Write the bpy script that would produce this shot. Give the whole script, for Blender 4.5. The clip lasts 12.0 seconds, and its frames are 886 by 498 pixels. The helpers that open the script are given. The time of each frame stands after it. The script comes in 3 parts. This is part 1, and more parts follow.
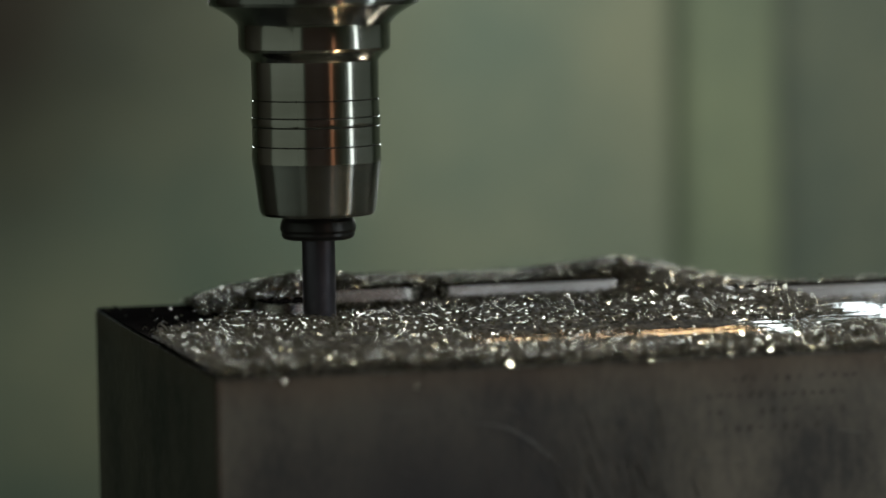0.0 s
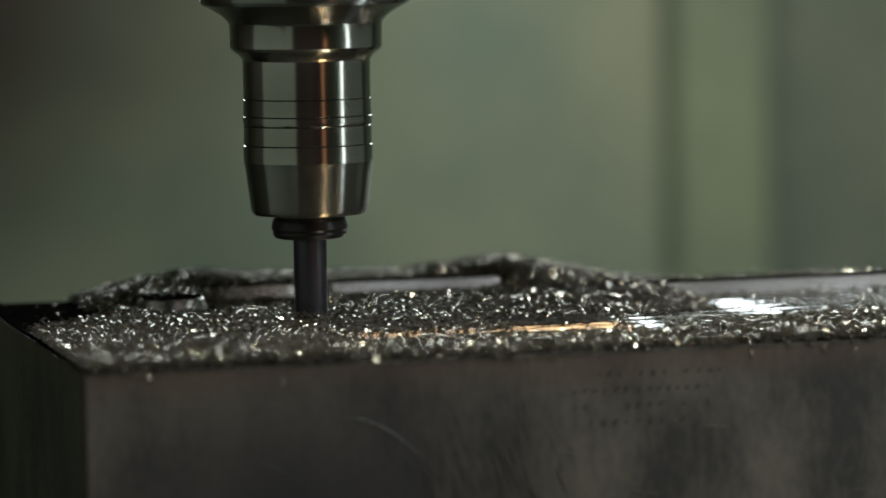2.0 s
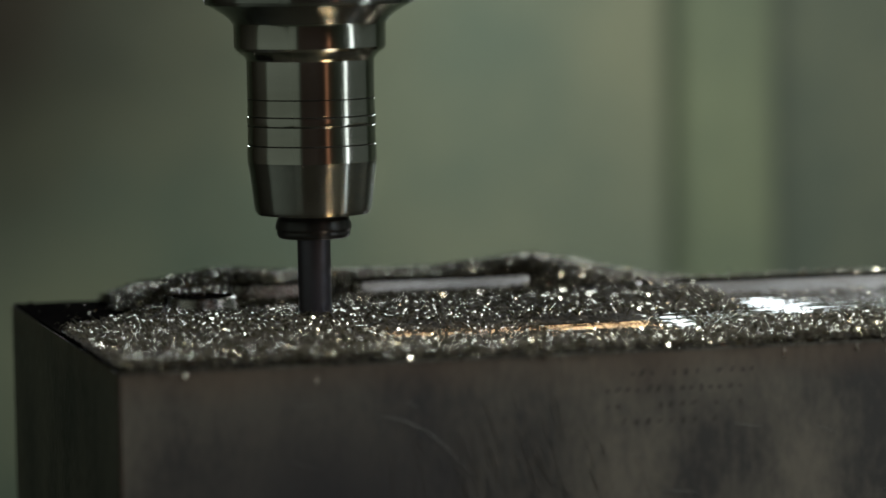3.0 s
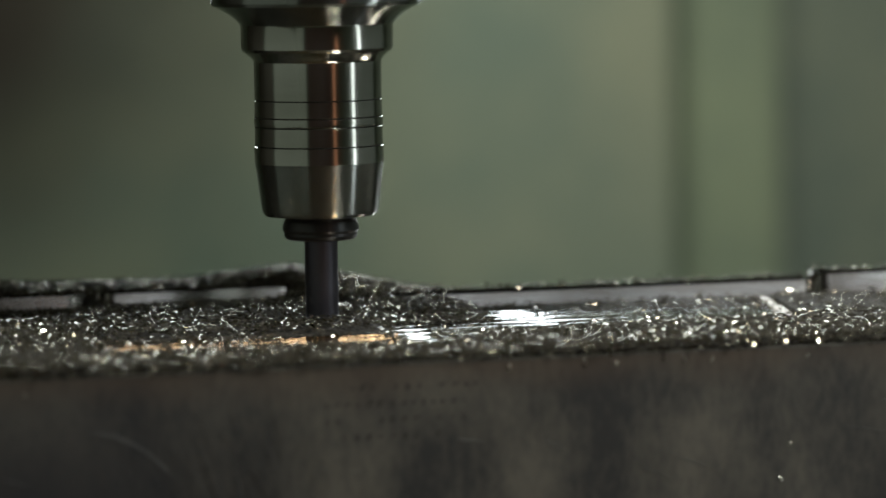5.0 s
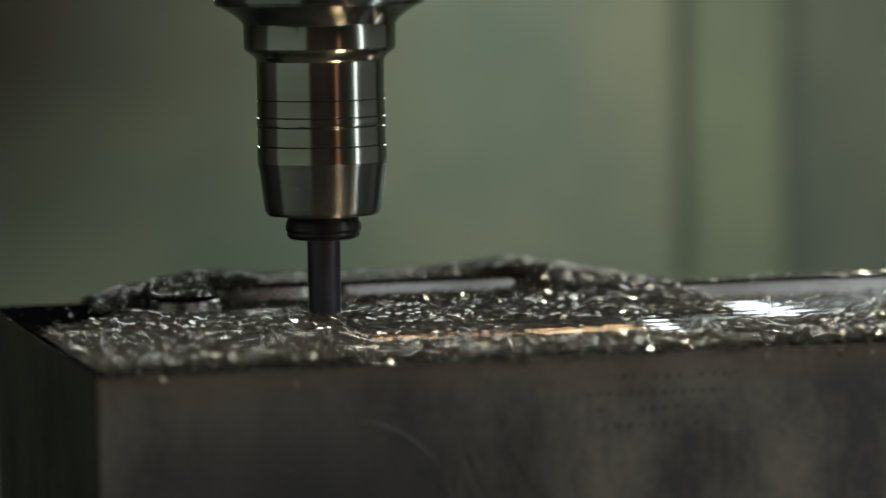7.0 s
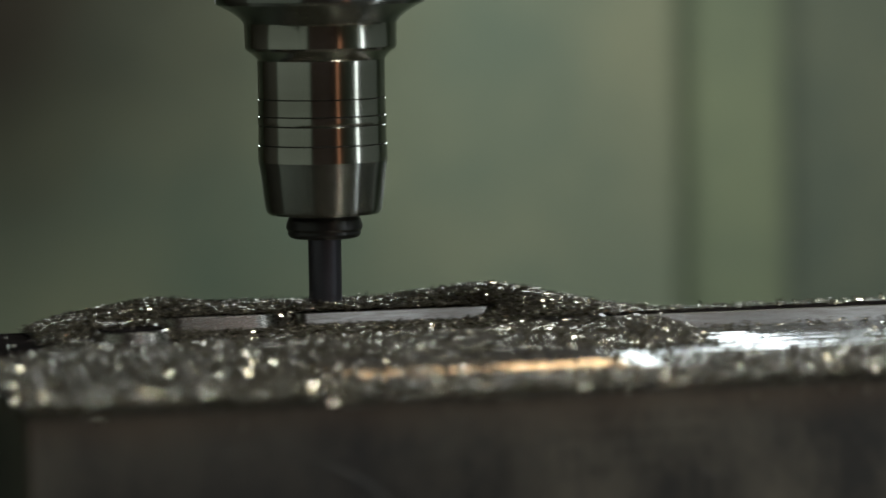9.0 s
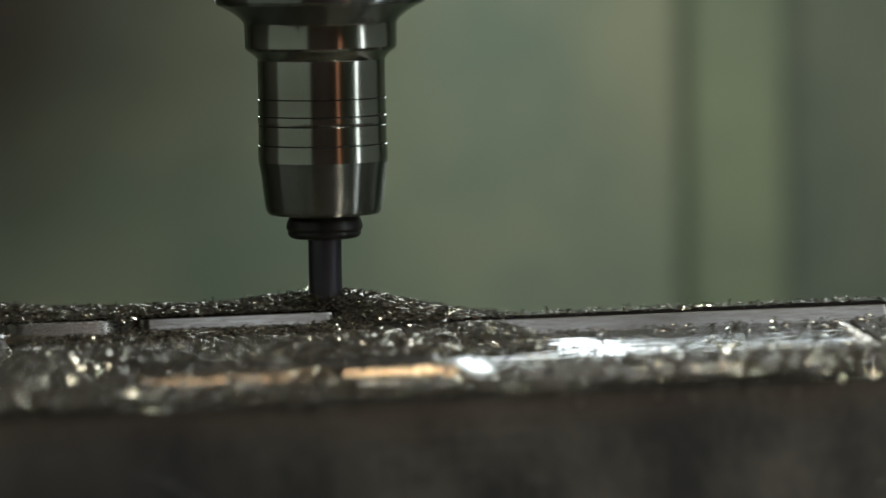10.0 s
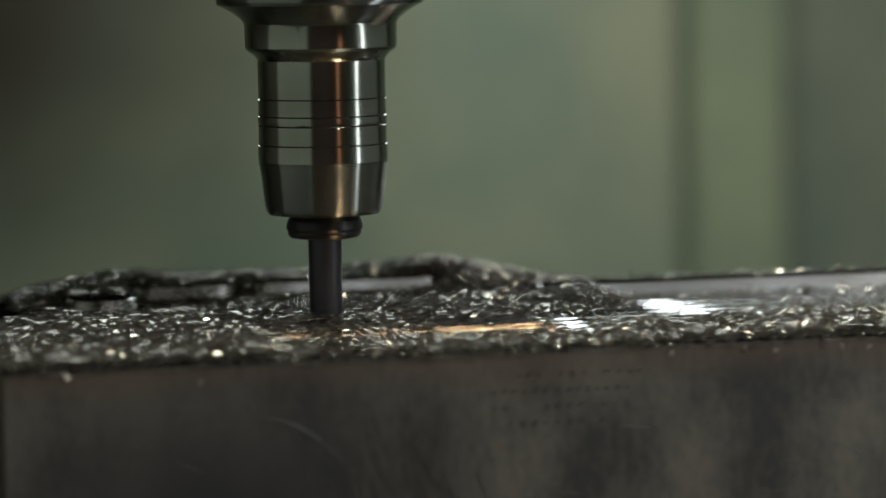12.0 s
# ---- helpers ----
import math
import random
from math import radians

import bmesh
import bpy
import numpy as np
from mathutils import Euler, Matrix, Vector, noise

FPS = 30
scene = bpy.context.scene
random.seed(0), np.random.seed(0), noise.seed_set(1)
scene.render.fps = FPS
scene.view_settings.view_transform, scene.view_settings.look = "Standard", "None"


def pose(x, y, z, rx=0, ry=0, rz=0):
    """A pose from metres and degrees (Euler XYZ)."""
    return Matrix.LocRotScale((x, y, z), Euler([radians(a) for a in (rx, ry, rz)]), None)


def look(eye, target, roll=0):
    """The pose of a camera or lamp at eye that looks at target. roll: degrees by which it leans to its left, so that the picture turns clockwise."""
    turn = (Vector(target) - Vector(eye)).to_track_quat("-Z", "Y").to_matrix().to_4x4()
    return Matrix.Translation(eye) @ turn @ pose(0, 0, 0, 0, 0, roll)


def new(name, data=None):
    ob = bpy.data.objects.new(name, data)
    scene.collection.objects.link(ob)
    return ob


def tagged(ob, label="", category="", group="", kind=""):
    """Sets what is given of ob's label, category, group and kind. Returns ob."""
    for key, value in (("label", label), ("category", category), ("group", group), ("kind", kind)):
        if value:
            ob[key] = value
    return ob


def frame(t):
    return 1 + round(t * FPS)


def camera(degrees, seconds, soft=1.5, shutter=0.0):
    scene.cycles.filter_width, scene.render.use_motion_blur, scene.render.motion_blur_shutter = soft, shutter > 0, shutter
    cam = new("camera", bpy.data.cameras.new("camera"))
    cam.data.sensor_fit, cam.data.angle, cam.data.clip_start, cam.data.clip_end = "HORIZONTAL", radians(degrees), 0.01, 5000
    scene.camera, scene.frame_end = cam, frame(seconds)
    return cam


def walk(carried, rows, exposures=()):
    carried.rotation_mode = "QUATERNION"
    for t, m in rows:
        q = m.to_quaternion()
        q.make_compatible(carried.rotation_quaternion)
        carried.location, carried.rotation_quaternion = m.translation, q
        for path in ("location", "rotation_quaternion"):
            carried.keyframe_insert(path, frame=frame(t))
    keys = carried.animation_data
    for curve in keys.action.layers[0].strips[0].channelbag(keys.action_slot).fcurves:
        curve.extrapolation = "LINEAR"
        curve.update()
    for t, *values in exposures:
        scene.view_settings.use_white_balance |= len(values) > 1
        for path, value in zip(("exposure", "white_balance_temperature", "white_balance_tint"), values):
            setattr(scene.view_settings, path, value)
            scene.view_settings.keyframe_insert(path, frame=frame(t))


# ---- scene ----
# A milling cutter works on a steel block strewn with chips, inside a machine.
# Camera: a long lens about 1.3 m in front of the cutter, nearly still.
cam = camera(11.98, 12.0, soft=1.5, shutter=0.5)
cam.data.dof.use_dof = True
cam.data.dof.focus_distance = 1.282
cam.data.dof.aperture_fstop = 6.4
EYE = (0.0, -1.2882, 0.2427)
PITCH, ROLL = 5.014, 0.95


def aim(pan, tilt):
    """Camera pose: pan to the left and tilt upwards in degrees, from the resting aim."""
    return pose(*EYE, 90 - PITCH + tilt, 0, pan) @ pose(0, 0, 0, 0, 0, -ROLL)


walk(cam, [(t, aim(p, q)) for t, p, q in (
    (0.0, -0.085, 0.015), (0.2, -0.13, 0.008), (0.5, -0.222, 0.0), (1.0, -0.238, 0.0), (1.5, -0.222, 0.004), (2.0, -0.199, 0.0),
    (2.5, -0.176, 0.002), (3.0, -0.146, 0.0), (3.2, -0.130, 0.002), (4.8, -0.054, 0.019), (5.5, -0.035, 0.019),
    (6.0, -0.023, 0.019), (6.5, -0.015, 0.015), (7.2, -0.010, 0.011), (8.8, 0.0, 0.0), (12.0, 0.003, 0.0))])

# ---- light ----
world = bpy.data.worlds.new("world")
scene.world = world
world.use_nodes = True
world.node_tree.nodes["Background"].inputs[0].default_value = (0.35, 0.42, 0.38, 1)
world.node_tree.nodes["Background"].inputs[1].default_value = 0.065


def area_lamp(name, eye, target, size, power, colour, size_y=None):
    data = bpy.data.lights.new(name, "AREA")
    data.energy, data.color, data.size = power, colour, size
    if size_y:
        data.shape, data.size_y = "RECTANGLE", size_y
    ob = new(name, data)
    ob.matrix_world = look(eye, target)
    return ob


area_lamp("key_light", (0.36, -0.37, 0.95), (0.04, 0.02, 0.10), 0.16, 7.2, (0.97, 1.0, 0.91), 0.16)
area_lamp("back_strip_light", (0.06, 0.66, 0.300), (0.04, 0.06, 0.10), 0.60, 2.6, (0.86, 0.96, 0.98), 0.14)
area_lamp("wall_light", (-0.09, 0.66, 0.38), (-0.10, 0.98, -0.04), 0.22, 0.69, (0.99, 1.0, 0.83), 0.16)
# Added fill from the back right, for more glints on the chips.
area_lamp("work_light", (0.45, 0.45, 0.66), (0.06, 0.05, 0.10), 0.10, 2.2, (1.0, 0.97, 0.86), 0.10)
scene.view_settings.exposure = 0.0


# ---- materials ----
def material(name, base, rough=0.5, metal=0.0, second=None, scale=30.0, stretch=(1, 1, 1), fine=400.0, bump=0.0, bump_scale=None, mix=1.0, spread=(0.35, 0.65), rough_var=0.12):
    """Two scales of noise between two colours, with roughness variation and fine relief. Scales are per metre."""
    m = bpy.data.materials.new(name)
    m.use_nodes = True
    nt = m.node_tree
    n, lk = nt.nodes, nt.links
    bsdf = n["Principled BSDF"]
    bsdf.inputs["Metallic"].default_value = metal
    co = n.new("ShaderNodeTexCoord")
    mp = n.new("ShaderNodeMapping")
    mp.inputs["Scale"].default_value = stretch
    lk.new(co.outputs["Object"], mp.inputs["Vector"])
    big = n.new("ShaderNodeTexNoise")
    big.inputs["Scale"].default_value, big.inputs["Detail"].default_value = scale, 5
    lk.new(mp.outputs[0], big.inputs["Vector"])
    small = n.new("ShaderNodeTexNoise")
    small.inputs["Scale"].default_value, small.inputs["Detail"].default_value = fine, 3
    lk.new(mp.outputs[0], small.inputs["Vector"])
    add = n.new("ShaderNodeMath")
    add.operation = "MULTIPLY_ADD"
    lk.new(small.outputs[0], add.inputs[0])
    add.inputs[1].default_value = 0.35
    lk.new(big.outputs[0], add.inputs[2])
    rng = n.new("ShaderNodeMapRange")
    rng.inputs[1].default_value, rng.inputs[2].default_value = spread[0] + 0.17, spread[1] + 0.17
    lk.new(add.outputs[0], rng.inputs[0])
    mixer = n.new("ShaderNodeMix")
    mixer.data_type = "RGBA"
    mixer.inputs[6].default_value = (*base, 1)
    mixer.inputs[7].default_value = (*(second or [c * 0.7 for c in base]), 1)
    scaled = n.new("ShaderNodeMath")
    scaled.operation = "MULTIPLY"
    scaled.inputs[1].default_value = mix
    lk.new(rng.outputs[0], scaled.inputs[0])
    lk.new(scaled.outputs[0], mixer.inputs[0])
    lk.new(mixer.outputs[2], bsdf.inputs["Base Color"])
    rr = n.new("ShaderNodeMapRange")
    rr.inputs[3].default_value, rr.inputs[4].default_value = max(rough - rough_var, 0.02), min(rough + rough_var, 1)
    lk.new(small.outputs[0], rr.inputs[0])
    lk.new(rr.outputs[0], bsdf.inputs["Roughness"])
    if bump:
        bp = n.new("ShaderNodeBump")
        bp.inputs["Strength"].default_value, bp.inputs["Distance"].default_value = 1.0, bump
        src = small
        if bump_scale:
            src = n.new("ShaderNodeTexNoise")
            src.inputs["Scale"].default_value = bump_scale
            lk.new(mp.outputs[0], src.inputs["Vector"])
        lk.new(src.outputs[0], bp.inputs["Height"])
        lk.new(bp.outputs[0], bsdf.inputs["Normal"])
    return m


def darkened(m, centre, radius, colour, inner=0.45):
    """A colour round a centre with a ragged soft edge, in the object's space."""
    n, lk = m.node_tree.nodes, m.node_tree.links
    bsdf = n["Principled BSDF"]
    old = bsdf.inputs["Base Color"].links[0].from_socket
    co = n.new("ShaderNodeTexCoord")
    ragged = n.new("ShaderNodeTexNoise")
    ragged.inputs["Scale"].default_value, ragged.inputs["Detail"].default_value = 4.0, 4
    lk.new(co.outputs["Object"], ragged.inputs["Vector"])
    far = n.new("ShaderNodeVectorMath")
    far.operation = "DISTANCE"
    far.inputs[1].default_value = centre
    lk.new(co.outputs["Object"], far.inputs[0])
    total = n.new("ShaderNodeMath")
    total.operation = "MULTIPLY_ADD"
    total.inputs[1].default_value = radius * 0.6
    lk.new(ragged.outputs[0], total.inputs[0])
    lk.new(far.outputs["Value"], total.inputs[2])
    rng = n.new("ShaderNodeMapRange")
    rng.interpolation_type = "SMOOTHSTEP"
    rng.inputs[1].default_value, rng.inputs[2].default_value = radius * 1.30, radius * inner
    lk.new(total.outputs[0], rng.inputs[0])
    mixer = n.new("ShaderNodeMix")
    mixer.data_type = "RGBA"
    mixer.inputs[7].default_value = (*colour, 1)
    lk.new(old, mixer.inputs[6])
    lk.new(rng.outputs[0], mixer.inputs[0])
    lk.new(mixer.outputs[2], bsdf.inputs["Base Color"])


def rusted(m, z0, z1, colour):
    """A ragged rust film between two heights of a block's side, in its own space."""
    n, lk = m.node_tree.nodes, m.node_tree.links
    bsdf = n["Principled BSDF"]
    old = bsdf.inputs["Base Color"].links[0].from_socket
    co = n.new("ShaderNodeTexCoord")
    split = n.new("ShaderNodeSeparateXYZ")
    lk.new(co.outputs["Object"], split.inputs[0])
    ragged = n.new("ShaderNodeTexNoise")
    ragged.inputs["Scale"].default_value, ragged.inputs["Detail"].default_value = 22.0, 5
    lk.new(co.outputs["Object"], ragged.inputs["Vector"])
    total = n.new("ShaderNodeMath")
    total.operation = "MULTIPLY_ADD"
    total.inputs[1].default_value = (z1 - z0) * 1.6
    lk.new(ragged.outputs[0], total.inputs[0])
    lk.new(split.outputs[2], total.inputs[2])
    rng = n.new("ShaderNodeMapRange")
    rng.interpolation_type = "SMOOTHSTEP"
    rng.inputs[1].default_value, rng.inputs[2].default_value = z0 + (z1 - z0) * 0.8, z1 + (z1 - z0) * 0.8
    rng.inputs[4].default_value = 0.62
    lk.new(total.outputs[0], rng.inputs[0])
    mixer = n.new("ShaderNodeMix")
    mixer.data_type = "RGBA"
    mixer.inputs[7].default_value = (*colour, 1)
    lk.new(old, mixer.inputs[6])
    lk.new(rng.outputs[0], mixer.inputs[0])
    lk.new(mixer.outputs[2], bsdf.inputs["Base Color"])


def glowing(name, colour, strength):
    m = bpy.data.materials.new(name)
    m.use_nodes = True
    b = m.node_tree.nodes["Principled BSDF"]
    b.inputs["Base Color"].default_value = (0.02, 0.02, 0.02, 1)
    b.inputs["Emission Color"].default_value = (*colour, 1)
    b.inputs["Emission Strength"].default_value = strength
    return m


polished = material("polished_steel", (0.50, 0.50, 0.45), 0.16, 1.0, (0.39, 0.39, 0.34), 30, (0.6, 0.6, 3.0), 700, 0.000004, rough_var=0.04)
turned = material("turned_steel", (0.36, 0.37, 0.345), 0.25, 1.0, (0.30, 0.31, 0.29), 30, (0.6, 0.6, 1.0), 300, rough_var=0.02)


def lathe_grain(m, amount):
    """Fine turning grooves round the z axis: gloss spreads up and down, not sideways."""
    n, lk = m.node_tree.nodes, m.node_tree.links
    bsdf = n["Principled BSDF"]
    bsdf.inputs["Anisotropic"].default_value = amount
    bsdf.inputs["Anisotropic Rotation"].default_value = 0.25
    round_z = n.new("ShaderNodeTangent")
    round_z.direction_type, round_z.axis = "RADIAL", "Z"
    lk.new(round_z.outputs[0], bsdf.inputs["Tangent"])


lathe_grain(polished, 0.35)
lathe_grain(turned, 1.0)
rubber = material("black_plastic", (0.018, 0.017, 0.017), 0.30, 0.0, (0.03, 0.03, 0.03), 120)
carbide = material("coated_carbide", (0.115, 0.112, 0.14), 0.42, 0.75, (0.09, 0.087, 0.105), 200, (1, 1, 0.1), 1500)
milled = material("milled_steel", (0.37, 0.355, 0.34), 0.09, 1.0, (0.20, 0.170, 0.145), 25, (0.06, 1, 1), 900, 0.000006, rough_var=0.04)
milled.node_tree.nodes["Principled BSDF"].inputs["Specular Tint"].default_value = (0.95, 0.97, 1.0, 1)
# Straw colour stands in for a warm reflection on the bare steel.
tinted = material("warm_sheen_steel", (0.66, 0.44, 0.26), 0.11, 1.0, (0.48, 0.31, 0.17), 25, (0.06, 1, 1), 900, 0.000003, rough_var=0.03)
tinted.node_tree.nodes["Principled BSDF"].inputs["Specular Tint"].default_value = (0.97, 0.70, 0.46, 1)
brown_steel = material("brown_rim_steel", (0.26, 0.19, 0.13), 0.42, 0.8, (0.12, 0.09, 0.065), 90, fine=700)
wall_steel = material("wall_steel", (0.54, 0.52, 0.50), 0.18, 1.0, (0.36, 0.32, 0.29), 60, (0.25, 1, 2), 700, 0.000016, rough_var=0.06)
land_steel = material("turned_land_steel", (0.56, 0.55, 0.53), 0.27, 1.0, (0.34, 0.31, 0.28), 60, (0.3, 1, 1), 900, 0.000006, rough_var=0.04)
scale_steel = material("oxidised_steel", (0.168, 0.153, 0.130), 0.42, 0.25, (0.036, 0.037, 0.041), 38, (1, 1, 0.5), 420, 0.00012, spread=(0.34, 0.66), mix=0.85)
darkened(scale_steel, (0.060, 0.0, 0.042), 0.092, (0.040, 0.040, 0.046), 0.25)
darkened(scale_steel, (0.385, 0.0, 0.060), 0.125, (0.030, 0.027, 0.026))
rusted(scale_steel, 0.082, 0.097, (0.138, 0.100, 0.075))
chip_metal = material("chip_metal", (0.50, 0.46, 0.37), 0.17, 1.0, (0.20, 0.175, 0.14), 180, fine=900)


def vary_pieces(m):
    """Each chip takes its own share of tarnish and its own gloss."""
    n, lk = m.node_tree.nodes, m.node_tree.links
    bsdf = n["Principled BSDF"]
    geo = n.new("ShaderNodeNewGeometry")
    ramp = n.new("ShaderNodeValToRGB")
    ramp.color_ramp.elements[0].color = (0.020, 0.016, 0.012, 1)
    ramp.color_ramp.elements[1].color = (0.92, 0.87, 0.70, 1)
    for at, colour in ((0.52, (0.046, 0.038, 0.029, 1)), (0.74, (0.40, 0.35, 0.26, 1))):
        ramp.color_ramp.elements.new(at).color = colour
    lk.new(geo.outputs["Random Per Island"], ramp.inputs[0])
    old = bsdf.inputs["Base Color"].links[0].from_socket
    mixer = n.new("ShaderNodeMix")
    mixer.data_type = "RGBA"
    mixer.inputs[0].default_value = 0.85
    lk.new(old, mixer.inputs[6])
    lk.new(ramp.outputs[0], mixer.inputs[7])
    lk.new(mixer.outputs[2], bsdf.inputs["Base Color"])
    # oxidised chips are dull, fresh ones bare metal
    for socket, low, high in (("Roughness", 0.62, 0.13), ("Metallic", 0.0, 1.0), ("Specular IOR Level", 0.12, 0.5)):
        step = n.new("ShaderNodeMapRange")
        step.inputs[1].default_value, step.inputs[2].default_value = 0.52, 0.62
        step.inputs[3].default_value, step.inputs[4].default_value = low, high
        lk.new(geo.outputs["Random Per Island"], step.inputs[0])
        lk.new(step.outputs[0], bsdf.inputs[socket])


vary_pieces(chip_metal)
cling_metal = material("bright_chip_metal", (0.70, 0.68, 0.60), 0.30, 1.0, (0.45, 0.42, 0.36), 300, fine=900)
# Dark: the shade in the gaps between chips is put into this colour.
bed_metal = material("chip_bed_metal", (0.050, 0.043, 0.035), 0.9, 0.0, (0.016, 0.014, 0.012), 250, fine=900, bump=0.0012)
# Near black, since the shade on the block's corner is put into it.
uncut = material("near_black_scale", (0.013, 0.011, 0.011), 0.95, 0.0, (0.008, 0.007, 0.007), 120, fine=700, bump=0.0002)
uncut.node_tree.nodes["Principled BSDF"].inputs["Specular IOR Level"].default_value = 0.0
paint_green = material("green_grey_paint", (0.28, 0.30, 0.217), 0.5, 0.0, (0.16, 0.21, 0.17), 7, fine=22, spread=(0.30, 0.70))
# The wall's shade towards the upper left is put into the paint.
darkened(paint_green, (-0.30, 0.95, 0.30), 0.34, (0.030, 0.024, 0.018), 0.70)
paint_dark = material("dark_green_paint", (0.165, 0.19, 0.14), 0.5, 0.0, (0.115, 0.145, 0.115), 5, fine=40)
paint_strip = material("light_green_paint", (0.26, 0.305, 0.20), 0.5, 0.0, (0.19, 0.235, 0.165), 6, fine=40)
paint_recess = material("recess_green_paint", (0.190, 0.215, 0.160), 0.5, 0.0, (0.125, 0.158, 0.128), 9, fine=40)
paint_brown = material("brown_grey_paint", (0.13, 0.115, 0.09), 0.5, 0.0, (0.09, 0.08, 0.065), 5, fine=40)
cast_iron = material("table_iron", (0.10, 0.10, 0.10), 0.45, 0.6, (0.06, 0.06, 0.06), 15, fine=300)
ring_dark = material("groove_shade", (0.05, 0.048, 0.042), 0.75, 0.0, (0.03, 0.03, 0.026), 60)
mark_dark = material("mark_dark", (0.060, 0.053, 0.046), 0.6)
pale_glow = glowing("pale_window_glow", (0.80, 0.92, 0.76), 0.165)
cool_glow = glowing("cool_pane_glow", (0.86, 0.95, 1.0), 0.68)
brown_glow = glowing("brown_pane_glow", (1.0, 0.58, 0.44), 0.017)
dim_glow = glowing("dim_pane_glow", (0.80, 0.95, 0.82), 0.085)
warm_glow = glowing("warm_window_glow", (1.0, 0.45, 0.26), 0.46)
tube_glow = glowing("tube_glow", (0.88, 0.97, 1.0), 3.4)
edge_pale = material("edge_line_steel", (0.16, 0.15, 0.135), 0.5, 0.3, (0.07, 0.065, 0.058), 90, fine=500)
scratch_bright = material("scratch_bright", (0.17, 0.168, 0.165), 0.6, 0.0)


# ---- mesh helpers ----
def mesh_of(name, bm, mat, smooth=False):
    bmesh.ops.recalc_face_normals(bm, faces=bm.faces)
    me = bpy.data.meshes.new(name)
    bm.to_mesh(me)
    bm.free()
    me.materials.append(mat)
    if smooth:
        for p in me.polygons:
            p.use_smooth = True
    return me


def part(name, bm, mat, parent=None, label="", smooth=False):
    ob = new(name, mesh_of(name, bm, mat, smooth))
    if parent:
        ob.parent = parent
    return tagged(ob, label)


def box(lo, hi, bevel=0.0, bm=None):
    bm = bm or bmesh.new()
    geo = bmesh.ops.create_cube(bm, size=1)
    size = [b - a for a, b in zip(lo, hi)]
    mid = [(a + b) / 2 for a, b in zip(lo, hi)]
    for v in geo["verts"]:
        v.co = Vector([c * s + m for c, s, m in zip(v.co, size, mid)])
    if bevel:
        edges = list({e for v in geo["verts"] for e in v.link_edges})
        bmesh.ops.bevel(bm, geom=edges, offset=bevel, segments=2, affect="EDGES")
    return bm


def lathe(profile, steps=96, cap_top=True, cap_bottom=True):
    """Surface of revolution about z through (radius, height) pairs, from top to bottom."""
    bm = bmesh.new()
    rings = []
    for r, z in profile:
        rings.append([bm.verts.new((r * math.cos(2 * math.pi * k / steps), r * math.sin(2 * math.pi * k / steps), z)) for k in range(steps)])
    for a, b in zip(rings, rings[1:]):
        for k in range(steps):
            bm.faces.new((a[k], b[k], b[(k + 1) % steps], a[(k + 1) % steps]))
    if cap_top:
        bm.faces.new(rings[0])
    if cap_bottom:
        bm.faces.new(rings[-1])
    return bm


def sharpen(ob, degrees=28):
    """Smooth shading with the sharp edges kept."""
    me = ob.data
    bm = bmesh.new()
    bm.from_mesh(me)
    for f in bm.faces:
        f.smooth = True
    for e in bm.edges:
        if len(e.link_faces) == 2 and e.calc_face_angle(0) > radians(degrees):
            e.smooth = False
    bm.to_mesh(me)
    bm.free()
    return ob


